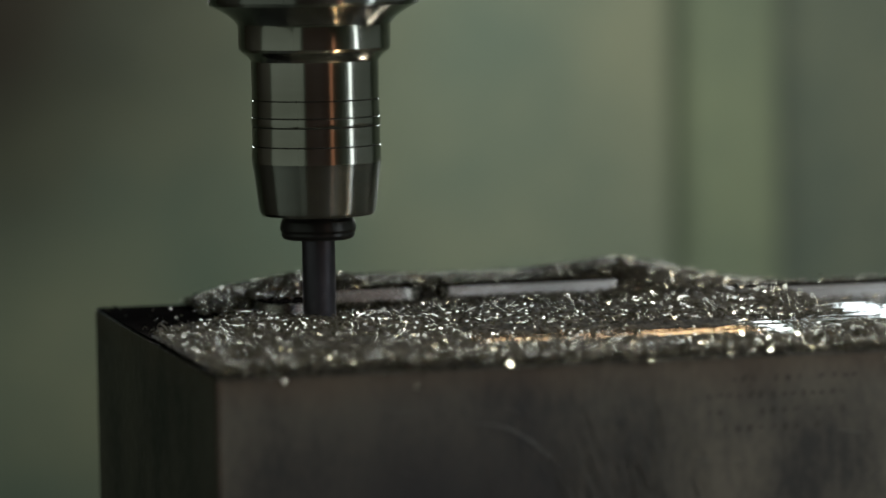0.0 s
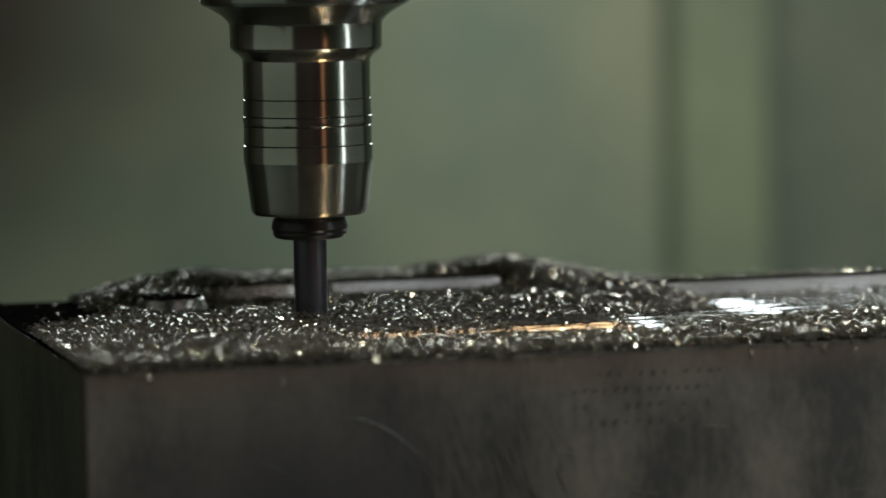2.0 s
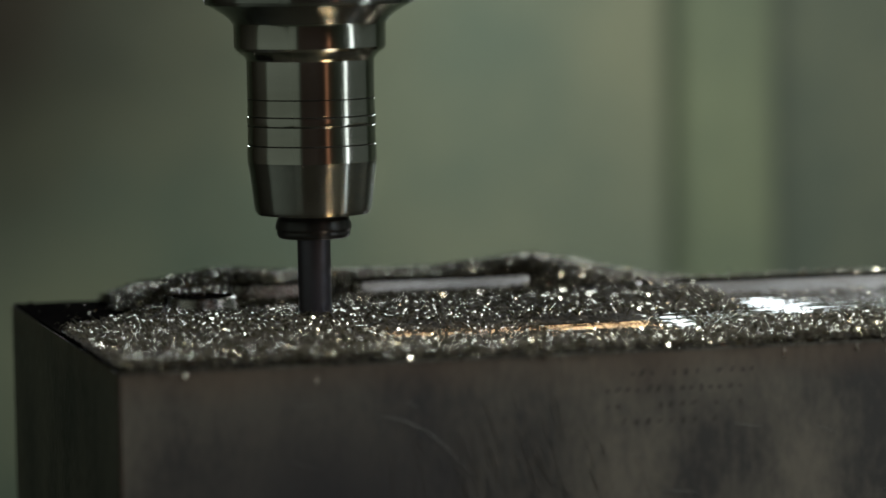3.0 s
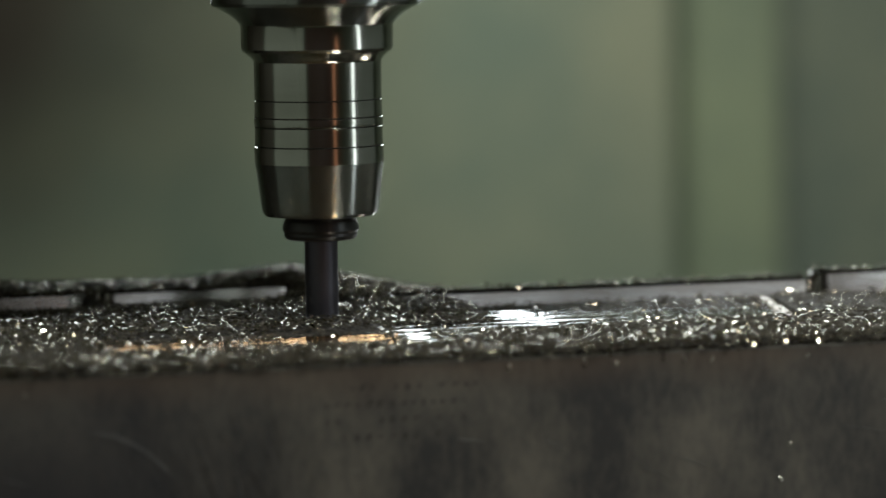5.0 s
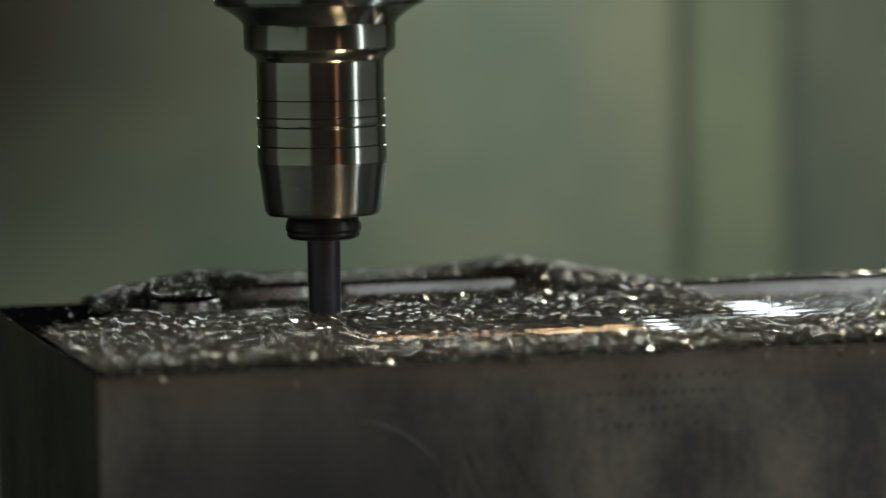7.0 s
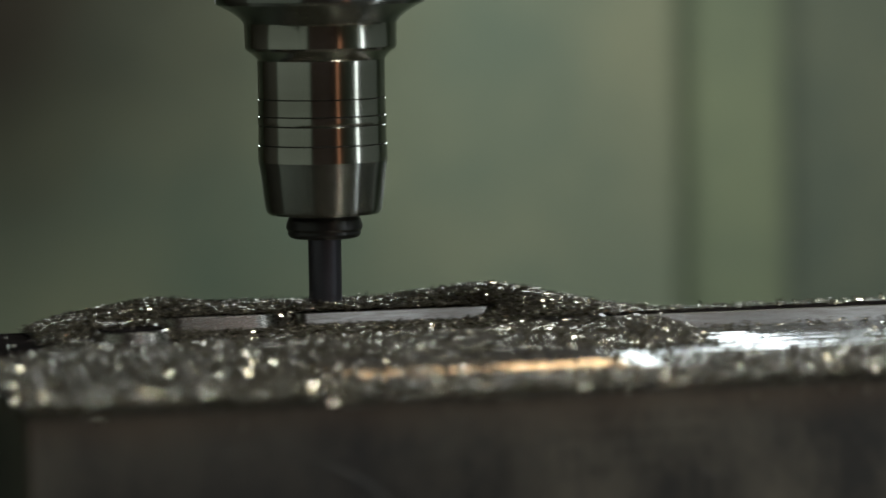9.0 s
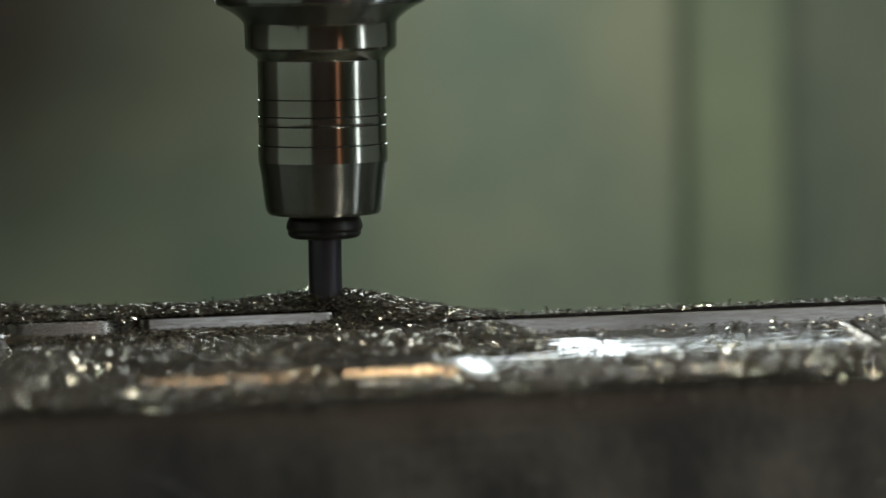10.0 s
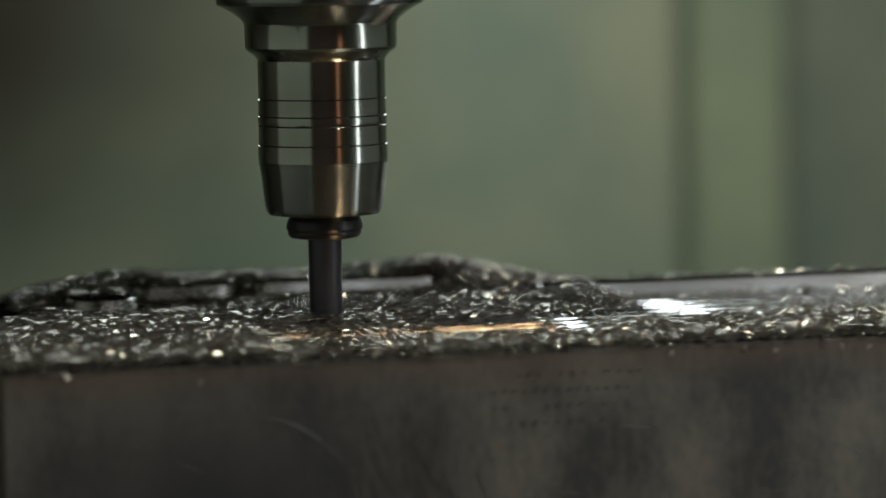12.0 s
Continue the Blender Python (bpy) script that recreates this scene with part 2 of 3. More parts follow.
# ---- enclosure of the machine ----
def enclosure():
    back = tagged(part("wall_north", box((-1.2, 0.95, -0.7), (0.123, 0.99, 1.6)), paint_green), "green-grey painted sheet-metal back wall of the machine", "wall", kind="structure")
    part("edge_strip", box((0.123, 0.953, -0.7), (0.1262, 0.985, 1.6)), paint_strip, back)
    recess = tagged(part("wall_north_recess", box((0.1262, 0.985, -0.7), (1.2, 1.02, 1.6)), paint_recess), "darker green painted recessed wall panel", "wall", kind="structure")
    part("door_strip", box((0.129, 0.967, -0.7), (0.184, 0.985, 1.6), 0.005), paint_strip, recess, "lighter green vertical sheet strip")
    tagged(part("wall_west", box((-1.24, -1.9, -0.7), (-1.2, 0.99, 1.6)), paint_brown), "brown-grey painted side wall of the machine", "wall", kind="structure")
    tagged(part("wall_east", box((1.2, -1.9, -0.7), (1.24, 1.06, 1.6)), paint_dark), "dark green painted side wall of the machine", "wall", kind="structure")
    tagged(part("wall_south", box((-1.24, -1.94, -0.7), (1.24, -1.9, 1.6)), paint_brown), "brown-grey front wall of the machine", "wall", kind="structure")
    tagged(part("floor", box((-1.24, -1.94, -0.74), (1.24, 1.06, -0.7)), paint_dark), "dark painted chip tray floor", "floor", kind="structure")
    tagged(part("ceiling", box((-1.24, -1.94, 1.6), (1.24, 1.06, 1.64)), paint_dark), "dark painted machine roof", "ceiling", kind="structure")
    # windows 1 to 3 in the doors behind the camera, which the polished holder mirrors
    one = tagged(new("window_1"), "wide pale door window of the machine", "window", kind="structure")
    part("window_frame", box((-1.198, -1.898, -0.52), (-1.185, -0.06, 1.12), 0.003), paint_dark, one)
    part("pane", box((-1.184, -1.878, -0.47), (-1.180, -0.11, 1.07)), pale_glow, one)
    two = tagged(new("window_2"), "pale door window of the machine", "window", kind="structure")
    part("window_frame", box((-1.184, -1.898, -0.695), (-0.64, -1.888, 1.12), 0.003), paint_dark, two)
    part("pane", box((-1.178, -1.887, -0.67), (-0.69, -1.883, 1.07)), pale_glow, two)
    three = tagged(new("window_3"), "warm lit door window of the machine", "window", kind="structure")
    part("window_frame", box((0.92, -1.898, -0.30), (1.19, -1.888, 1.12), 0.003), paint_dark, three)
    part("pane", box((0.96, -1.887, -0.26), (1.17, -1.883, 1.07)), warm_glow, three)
    # Unseen glowing pane, added so the raised lands mirror something bright.
    five = tagged(new("window_5"), "unseen cool glowing pane added high in the machine front", "window", kind="structure")
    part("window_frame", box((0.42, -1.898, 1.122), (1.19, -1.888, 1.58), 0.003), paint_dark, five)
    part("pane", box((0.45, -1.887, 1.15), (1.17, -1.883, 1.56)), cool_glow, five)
    # A second added pane, where the right-hand land walls reflect to.
    seven = tagged(new("window_7"), "unseen cool glowing pane added on the machine side", "window", kind="structure")
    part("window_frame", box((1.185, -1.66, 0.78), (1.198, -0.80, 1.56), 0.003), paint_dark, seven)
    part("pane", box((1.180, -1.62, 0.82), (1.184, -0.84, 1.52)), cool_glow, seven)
    # Added faint glow in place of a lit front wall, mirrored mid-holder.
    six = tagged(new("window_6"), "unseen dim warm pane added in the machine front", "window", kind="structure")
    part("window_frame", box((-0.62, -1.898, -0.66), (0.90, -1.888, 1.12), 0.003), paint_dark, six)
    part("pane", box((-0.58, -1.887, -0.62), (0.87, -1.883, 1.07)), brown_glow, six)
    # Added dim glow on the side wall, to lift the holder's right side.
    four = tagged(new("window_4"), "unseen dim glowing pane added on the machine side", "window", kind="structure")
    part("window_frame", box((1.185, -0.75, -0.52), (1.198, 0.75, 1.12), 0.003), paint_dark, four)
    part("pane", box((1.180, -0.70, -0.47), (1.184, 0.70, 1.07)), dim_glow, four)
    tube = tagged(new("tube_lamp"), "upright white tube lamp on the side of the machine", "lamp")
    part("tube", lathe([(0.028, 0.55), (0.028, -0.30)], 24), tube_glow, tube)
    part("tube_cap", lathe([(0.033, 0.58), (0.033, 0.5505)], 24), paint_dark, tube)
    part("tube_foot", lathe([(0.032, -0.3005), (0.032, -0.70)], 24), paint_dark, tube)
    tube.location = (0.50, -0.235, 0)


enclosure()

# ---- cutter and holder ----
AXIS = (-0.0362, 0.0)
TOP = 0.100          # machined floor of the block, above the table


def holder_and_cutter():
    mm = 0.001
    base = new("milling_spindle")
    tagged(base, "polished steel tool holder gripping a dark slim end mill", "tool holder")
    base.location = (*AXIS, 0)
    z0 = 0.1
    # radius and height above the machined floor, in millimetres
    nose = [(60, 191), (60, 146), (40, 144)]
    flange = [(32.2, 144), (32.2, 106.6), (31.8, 105.6), (29.6, 104.6), (26.6, 102.8), (24.6, 101.2), (23.5, 99.8)]
    collar = [(23.5, 99.8), (23.3, 99.2), (23.2, 92.4), (22.7, 91.5), (20.7, 90.0), (19.9, 89.0)]
    sleeve = [(19.9, 89.0), (19.5, 88.4), (19.45, 76.95), (19.37, 76.88), (19.37, 76.62), (19.5, 76.55), (19.55, 71.75), (19.48, 71.65), (19.48, 71.4), (19.60, 71.3), (19.72, 70.6), (19.72, 69.8), (19.66, 69.2), (19.6, 68.9),
              (19.5, 68.75), (19.5, 68.5), (19.56, 68.4), (19.6, 62.95), (19.52, 62.87), (19.52, 62.62), (19.72, 62.5), (19.82, 60.0), (19.8, 57.5)]
    tip = [(19.8, 57.5), (19.3, 55.0), (18.0, 43.6), (17.6, 42.2), (16.9, 41.3), (10.0, 41.1)]
    seal = [(10.4, 41.1), (10.6, 40.3), (11.2, 39.5), (11.7, 37.8), (11.7, 36.8), (11.2, 36.0), (11.2, 35.7), (11.3, 35.2), (10.7, 34.2), (9.8, 33.8), (5.0, 33.7)]
    shank = [(5.1, 34.5), (5.05, 7.7), (4.8, 7.15)]
    for name, prof, mat, label in (("spindle_nose", nose, polished, ""), ("flange", flange, turned, ""), ("collar", collar, polished, ""), ("sleeve", sleeve, polished, "ringed polished steel sleeve"),
                                   ("tapered_tip", tip, turned, ""), ("seal_ring", seal, rubber, "black rounded sealing ring"), ("end_mill", shank, carbide, "dark coated carbide end mill")):
        ob = part(name, lathe([(r * mm, z0 + z * mm) for r, z in prof], 128), mat, base, label)
        sharpen(ob, 18)
    # dark rings in the turned grooves round the sleeve, painting the grooves' shade
    for z, r in ((76.75, 19.37), (71.52, 19.48), (68.62, 19.5), (62.74, 19.52)):
        ring = [(r + 0.005, z + 0.125), (r + 0.05, z + 0.11), (r + 0.05, z - 0.11), (r + 0.005, z - 0.125)]
        part("scribed_ring", lathe([(a * mm, z0 + h * mm) for a, h in ring], 128, False, False), ring_dark, base, "thin groove, its shade put into a dark ring", True)
    return base


SPINDLE = holder_and_cutter()


def spindle_head():
    base = tagged(new("spindle_head"), "grey-green painted spindle head above the tool holder", "spindle head")
    # Unseen housing; the box is sized so that it shades the back chips.
    part("housing", box((-0.32, -0.10, 0.305), (0.14, 0.36, 0.95), 0.012), paint_dark, base)
    part("nose_ring", lathe([(0.075, 0.3045), (0.075, 0.2955), (0.068, 0.2915)], 64), polished, base, "steel ring round the spindle nose").location = (*AXIS, 0)


spindle_head()

# ---- work piece, in its own space: u along the front, w to the back, origin at the front lower corner ----
LONG, DEEP = 0.46, 0.215


def rounded(u0, u1, w0, w1, r, steps=8):
    """Outline of a rectangle with rounded corners, anticlockwise."""
    out = []
    for cx, cy, a in ((u1 - r, w0 + r, -90), (u1 - r, w1 - r, 0), (u0 + r, w1 - r, 90), (u0 + r, w0 + r, 180)):
        for k in range(steps + 1):
            q = radians(a + 90 * k / steps)
            out.append((cx + r * math.cos(q), cy + r * math.sin(q)))
    return out


def prism(outline, z0, z1, chamfer=0.0003, flare=0.0):
    """Upright block over an anticlockwise outline, its sides sloping out by flare at the foot."""
    bm = bmesh.new()
    n = len(outline)

    def ring(z, out):
        vs = []
        for k, (u, w) in enumerate(outline):
            a, b = outline[k - 1], outline[(k + 1) % n]
            d = Vector((b[1] - a[1], a[0] - b[0])).normalized() * out
            vs.append(bm.verts.new((u + d.x, w + d.y, z)))
        return vs

    low, mid, up = ring(z0, flare), ring(z1 - chamfer, 0.0), ring(z1, -chamfer)
    for a, b in ((low, mid), (mid, up)):
        for k in range(n):
            bm.faces.new((a[k], a[(k + 1) % n], b[(k + 1) % n], b[k]))
    bm.faces.new(up)
    bm.faces.new(low[::-1])
    return bm


def work_piece():
    base = tagged(new("steel_block"), "dark oxidised steel block with a freshly milled top", "work piece")
    bm = box((0, 0, 0), (LONG, DEEP, TOP - 0.0004))
    part("body", bm, scale_steel, base)
    # floor with cutter passes about 11 mm wide, deeper where passes overlap
    def floor_z(gu, gw, ridge=0.0, pitch=0.0056):
        def near(c, r):
            return np.exp(-((gu - c) / r) ** 2)
        amp = 0.00042 * near(0.240, 0.0065) * np.exp(-((gw - 0.112) / 0.026) ** 2) + 0.00046 * near(0.1965 - (0.09 - gw) * 0.17, 0.0026) * np.exp(-((gw - 0.062) / 0.026) ** 2)
        amp = amp + 0.00007 * near(0.243, 0.022) * np.exp(-((gw - 0.112) / 0.030) ** 2)
        lines = np.array([noise.noise((7.7, k, 0.4)) for k in gw[0] * 240])[None, :]
        z = TOP - amp * np.abs(np.sin(math.pi * gw / 0.0112 + 1.2 * lines)) * (1 + 0.5 * lines) - 0.00004 * np.abs(np.sin(math.pi * gw / 0.0112))
        off = np.abs((gw / pitch + 0.5) % 1 - 0.5) * pitch
        z += ridge * np.exp(-off / 0.0003) * (0.75 + 0.35 * np.sin(gu * 4200 + 3 * np.sin(gw * 900)) + 0.3 * np.sin(gu * 310 + gw * 1700))
        z += np.array([noise.noise((0.0, k, 3.1)) for k in (gw[0] * 600)])[None, :] * 0.000022
        return z

    def sheet(name, u0, u1, w0, w1, nu, nw, mat, label, lift=0.0, ridge=0.0, pitch=0.0056):
        gu, gw = np.meshgrid(np.linspace(u0, u1, nu), np.linspace(w0, w1, nw), indexing="ij")
        gz = floor_z(gu, gw, ridge, pitch) + lift
        idx = np.arange(nu * nw).reshape(nu, nw)
        me = bpy.data.meshes.new(name)
        me.from_pydata(np.stack([gu, gw, gz], -1).reshape(-1, 3).tolist(), [], np.stack([idx[:-1, :-1], idx[1:, :-1], idx[1:, 1:], idx[:-1, 1:]], -1).reshape(-1, 4).tolist())
        me.materials.append(mat)
        for p in me.polygons:
            p.use_smooth = True
        tagged(new(name, me), label).parent = base

    sheet("milled_floor", 0.0002, LONG - 0.0002, 0.0002, DEEP - 0.0002, 240, 1000, milled, "bright milled floor with fine tool lines", 0.0, 0.000017, 0.0112)
    # Strip whose warm reflection is given by its own colour.
    sheet("heat_tinted_strip", 0.088, 0.187, 0.046, 0.080, 300, 340, tinted, "milled strip with a warm reflection put into its straw colour", 0.00012, 0.000028, 0.0028)
    # raised lands: extent along and across, height, corner radius, draft of the sides
    for lo, hi, w0, w1, h, r, flare, mat in ((0.047, 0.0685, 0.160, 0.184, 0.0046, 0.0100, 0.0013, land_steel), (0.0690, 0.1085, 0.1875, 0.2135, 0.0058, 0.0085, 0.0016, land_steel),
                                             (0.114, 0.1800, 0.1930, 0.2135, 0.0052, 0.0045, 0.00167, wall_steel), (0.206, 0.352, 0.1515, 0.1625, 0.0046, 0.003, 0.0015, wall_steel),
                                             (0.3525, 0.386, 0.1470, 0.1600, 0.0068, 0.0055, 0.0022, wall_steel)):
        land = part("raised_land", prism(rounded(lo, hi, w0, w1, r), TOP - 0.0004, TOP + h, 0.0003, flare), mat, base, "raised steel land with rounded corners")
        sharpen(land, 20)
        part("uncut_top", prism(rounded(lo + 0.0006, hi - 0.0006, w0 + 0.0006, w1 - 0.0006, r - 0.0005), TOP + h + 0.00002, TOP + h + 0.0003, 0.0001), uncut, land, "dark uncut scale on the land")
    # darker step past the end of the finished floor, with a brown rim at each end
    part("uncut_step", prism([(0.3185, 0.050), (0.362, 0.050), (0.366, 0.142), (0.3345, 0.142)], TOP - 0.0003, TOP + 0.0010, 0.0002), bed_metal, base, "rough dark step at the end of the milled floor")
    for u in (0.3130, 0.3575):
        part("brown_rim", prism([(u, 0.050), (u + 0.0035, 0.050), (u + 0.0190, 0.141), (u + 0.0155, 0.141)], TOP - 0.0003, TOP + 0.0011, 0.0003, 0.0006), brown_steel, base, "brown steel rim")
    # thin lighter line along the front top edge
    part("worn_edge", box((0.0, -0.0001, TOP - 0.0008), (LONG, 0.0004, TOP - 0.00003)), edge_pale, base, "thin lighter line along the top edge")
    # uncut corner left of the first land, its shade put into the colour
    bm = bmesh.new()
    low, high = ([bm.verts.new((a, b, z)) for a, b in ((0.0005, 0.112), (0.012, 0.126), (0.032, 0.140), (0.036, 0.180), (0.052, 0.2145), (0.0005, 0.2145))] for z in (TOP - 0.0002, TOP + 0.0004))
    bm.faces.new(high)
    for k in range(6):
        bm.faces.new((low[k], low[(k + 1) % 6], high[(k + 1) % 6], high[k]))
    part("uncut_corner", bm, uncut, base, "uncut corner scale with the shade put into its near-black colour")
    # bright steel strip down the front corner, standing for its bevel's highlight
    bm = bmesh.new()
    low, high = ([bm.verts.new((a, b, z)) for a, b in ((-0.0001, 0.0006), (0.0001, -0.0001), (0.0006, -0.0001), (0.0006, 0.0006))] for z in (0.001, TOP - 0.0008))
    for k in range(4):
        bm.faces.new((low[k], low[(k + 1) % 4], high[(k + 1) % 4], high[k]))
    part("worn_edge", bm, wall_steel, base, "bright strip for the highlight on the corner's bevel")
    # rows of slanted stamped marks on the front, worn past reading
    rng = random.Random(4)
    for row, (u0, u1, z) in enumerate(((0.157, 0.198, 0.0927), (0.149, 0.195, 0.0878), (0.149, 0.192, 0.0830), (0.154, 0.184, 0.0780))):
        u = u0
        while u < u1:
            if rng.random() < 0.9:
                bm = bmesh.new()
                h, wd, lean = rng.uniform(0.0008, 0.0022), rng.uniform(0.0006, 0.0014), rng.uniform(0.0, 0.0008)
                vs = [bm.verts.new((u + a * wd + c * lean, -0.00012, z + c * h / 2 + lean * 0.6)) for a, c in ((-0.5, -1), (0.5, -1), (0.5, 1), (-0.5, 1))]
                bk = [bm.verts.new((v.co.x, 0.0002, v.co.z)) for v in vs]
                bm.faces.new(vs)
                for k in range(4):
                    bm.faces.new((vs[k], bk[k], bk[(k + 1) % 4], vs[(k + 1) % 4]))
                part("stamped_mark", bm, mark_dark, base)
            u += rng.uniform(0.0028, 0.0042)

    def scratch(points, width):
        bm = bmesh.new()
        rows = []
        for k, (u, z) in enumerate(points):
            t = k / (len(points) - 1)
            hw = width * (0.15 + math.sin(math.pi * t)) / 2
            rows.append([bm.verts.new((u, -0.00012, z + hw)), bm.verts.new((u, -0.00022, z)), bm.verts.new((u, -0.00012, z - hw))])
        for p, q in zip(rows, rows[1:]):
            for k in range(2):
                bm.faces.new((p[k], p[k + 1], q[k + 1], q[k]))
        part("scratch", bm, scratch_bright, base, "thin bright scratch in the dark steel")

    scratch([(0.0765 + 0.032 * (k / 14) ** 0.9, 0.0835 - 0.0225 * (k / 14) ** 1.9) for k in range(15)], 0.00034)
    # a brushed patch of short slanting scratches, and stray ones over the rest
    for k in range(90):
        u, z, ln = rng.gauss(0.118, 0.014), rng.gauss(0.070, 0.010), rng.uniform(0.004, 0.016)
        lean = rng.uniform(0.05, 0.55)
        scratch([(u + lean * ln * j / 4, z - ln * j / 4) for j in range(5)], rng.uniform(0.00010, 0.00024))
    for k in range(26):
        u, z, ln = rng.uniform(0.05, 0.43), rng.uniform(0.040, 0.088), rng.uniform(0.004, 0.014)
        lean = rng.uniform(-0.5, 0.2)
        scratch([(u + ln * j / 4, z + lean * ln * j / 4) for j in range(5)], rng.uniform(0.00008, 0.00018))
    return base


BLOCK = work_piece()


def machine_table():
    base = tagged(new("machine_table"), "grey cast iron machine table with slots", "machine table")
    for k in range(4):
        part("table_slab", box((-0.15, -0.06 + k * 0.09, -0.05), (0.75, 0.015 + k * 0.09, 0.0), 0.001), cast_iron, base)
    part("table_base", box((-0.15, -0.06, -0.10), (0.75, 0.285, -0.0502)), cast_iron, base)
    return base


TABLE = machine_table()


# ---- chips ----
def bed_height(u, w):
    """Thickness of the chip layer over the milled floor, in metres (arrays)."""
    def hill(cu, cw, ru, rw, h):
        return h * np.exp(-(((u - cu) / ru) ** 2 + ((w - cw) / rw) ** 2))
    left = 1 / (1 + np.exp((u - 0.190) / 0.004))
    clear = 1 / (1 + np.exp(-(np.abs(w - 0.064) - 0.020) / 0.0015))
    clear = np.where((u > 0.092) & (u < 0.190), clear, 1.0)
    fore = 1 / (1 + np.exp((w - np.interp(u, (0.18, 0.202, 0.212, 0.30, 0.34), (0.028, 0.028, 0.056, 0.066, 0.076))) / 0.004))
    h = 0.0020 * np.maximum(left * clear * (0.12 + 0.88 / (1 + np.exp((w - 0.148) / 0.004))), fore)
    h = h + (hill(0.045, 0.085, 0.03, 0.04, 0.0014) + hill(0.085, 0.110, 0.03, 0.02, 0.0010) + hill(0.15, 0.120, 0.03, 0.02, 0.0014)) * clear
    h = h + hill(0.034, 0.134, 0.010, 0.012, 0.0020) + hill(0.178, 0.146, 0.012, 0.010, 0.0016) + hill(0.185, 0.187, 0.008, 0.008, 0.0045) + hill(0.214, 0.138, 0.014, 0.020, 0.0045)
    h = np.where((u > 0.080) & (u < 0.205) & (w < 0.050), h * 0.68, h)
    h = h * (1 - 0.9 * np.exp(-((u - 0.057) / 0.013) ** 4 - ((w - 0.152) / 0.012) ** 4))
    h = np.where((w > 0.112 + u * 0.9) & (u < 0.036), 0.0, h)
    # long drift heaped on the back rim, highest behind the hollow
    rim = np.interp(u, (0, 0.030, 0.040, 0.058, 0.073, 0.090, 0.104, 0.130, 0.145, 0.160, 0.183, 0.197, 0.209, 0.225, 0.238),
                    (0.0010, 0.0012, 0.0042, 0.0072, 0.0090, 0.0074, 0.0070, 0.0064, 0.0066, 0.0080, 0.0099, 0.0076, 0.0046, 0.0010, 0.0))
    front = np.interp(u, (0, 0.042, 0.068, 0.0700, 0.108, 0.114, 0.176, 0.190, 0.24), (0.178, 0.182, 0.184, 0.1895, 0.1895, 0.1955, 0.1955, 0.184, 0.166))
    soft = np.interp(u, (0, 0.066, 0.07, 0.176, 0.190, 0.24), (0.004, 0.004, 0.0012, 0.0012, 0.0075, 0.008))
    return np.maximum(h, rim / (1 + np.exp(-(w - front) / soft)))


def chip_templates():
    """Small curled strips with thickness: a list of vertex arrays in millimetres and one face list."""
    rng = np.random.default_rng(5)
    out = []
    seg = 4
    for k in range(10):
        length, width, turn = rng.uniform(1.8, 3.8), rng.uniform(0.28, 0.56), radians(rng.uniform(15, 120) if k < 7 else rng.uniform(150, 260))
        twist = rng.uniform(-0.5, 0.5)
        r = length / turn
        verts = []
        for s in range(seg + 1):
            q = turn * (s / seg - 0.5)
            wd = width * (1 - 0.55 * abs(2 * s / seg - 1) ** 3)
            for side in (-1, 1):
                for rad in (r, r + 0.13):
                    verts.append((rad * math.sin(q), side * wd / 2 + twist * (s / seg - 0.5), rad * math.cos(q) - r))
        out.append(np.array(verts))
    faces = []
    for s in range(seg):
        a, b = s * 4, s * 4 + 4
        faces += [(a, a + 2, b + 2, b), (a + 1, b + 1, b + 3, a + 3), (a, b, b + 1, a + 1), (a + 2, a + 3, b + 3, b + 2)]
    e = seg * 4
    faces += [(0, 1, 3, 2), (e, e + 2, e + 3, e + 1)]
    return out, np.array(faces)


def scatter(name, points, seed, mat, flat=0.24, size=1.0):
    """One mesh of many chips at the given places (n x 3)."""
    rng = np.random.default_rng(seed)
    temps, faces = chip_templates()
    n = len(points)
    ax = rng.normal(size=(n, 4))
    ax[:, 1:3] *= flat
    ax /= np.linalg.norm(ax, axis=1)[:, None]
    w, x, y, z = ax.T
    rot = np.stack([1 - 2 * (y * y + z * z), 2 * (x * y - z * w), 2 * (x * z + y * w), 2 * (x * y + z * w), 1 - 2 * (x * x + z * z), 2 * (y * z - x * w),
                    2 * (x * z - y * w), 2 * (y * z + x * w), 1 - 2 * (x * x + y * y)], 1).reshape(n, 3, 3)
    pick = rng.integers(0, len(temps), n)
    local = np.stack(temps)[pick] * (rng.uniform(0.7, 1.35, n) * size * 0.001)[:, None, None]
    verts = np.einsum("nij,nkj->nki", rot, local) + points[:, None, :]
    k = local.shape[1]
    fs = (faces[None] + (np.arange(n) * k)[:, None, None]).reshape(-1, 4)
    me = bpy.data.meshes.new(name)
    me.from_pydata(verts.reshape(-1, 3).tolist(), [], fs.tolist())
    me.materials.append(mat)
    return new(name, me)


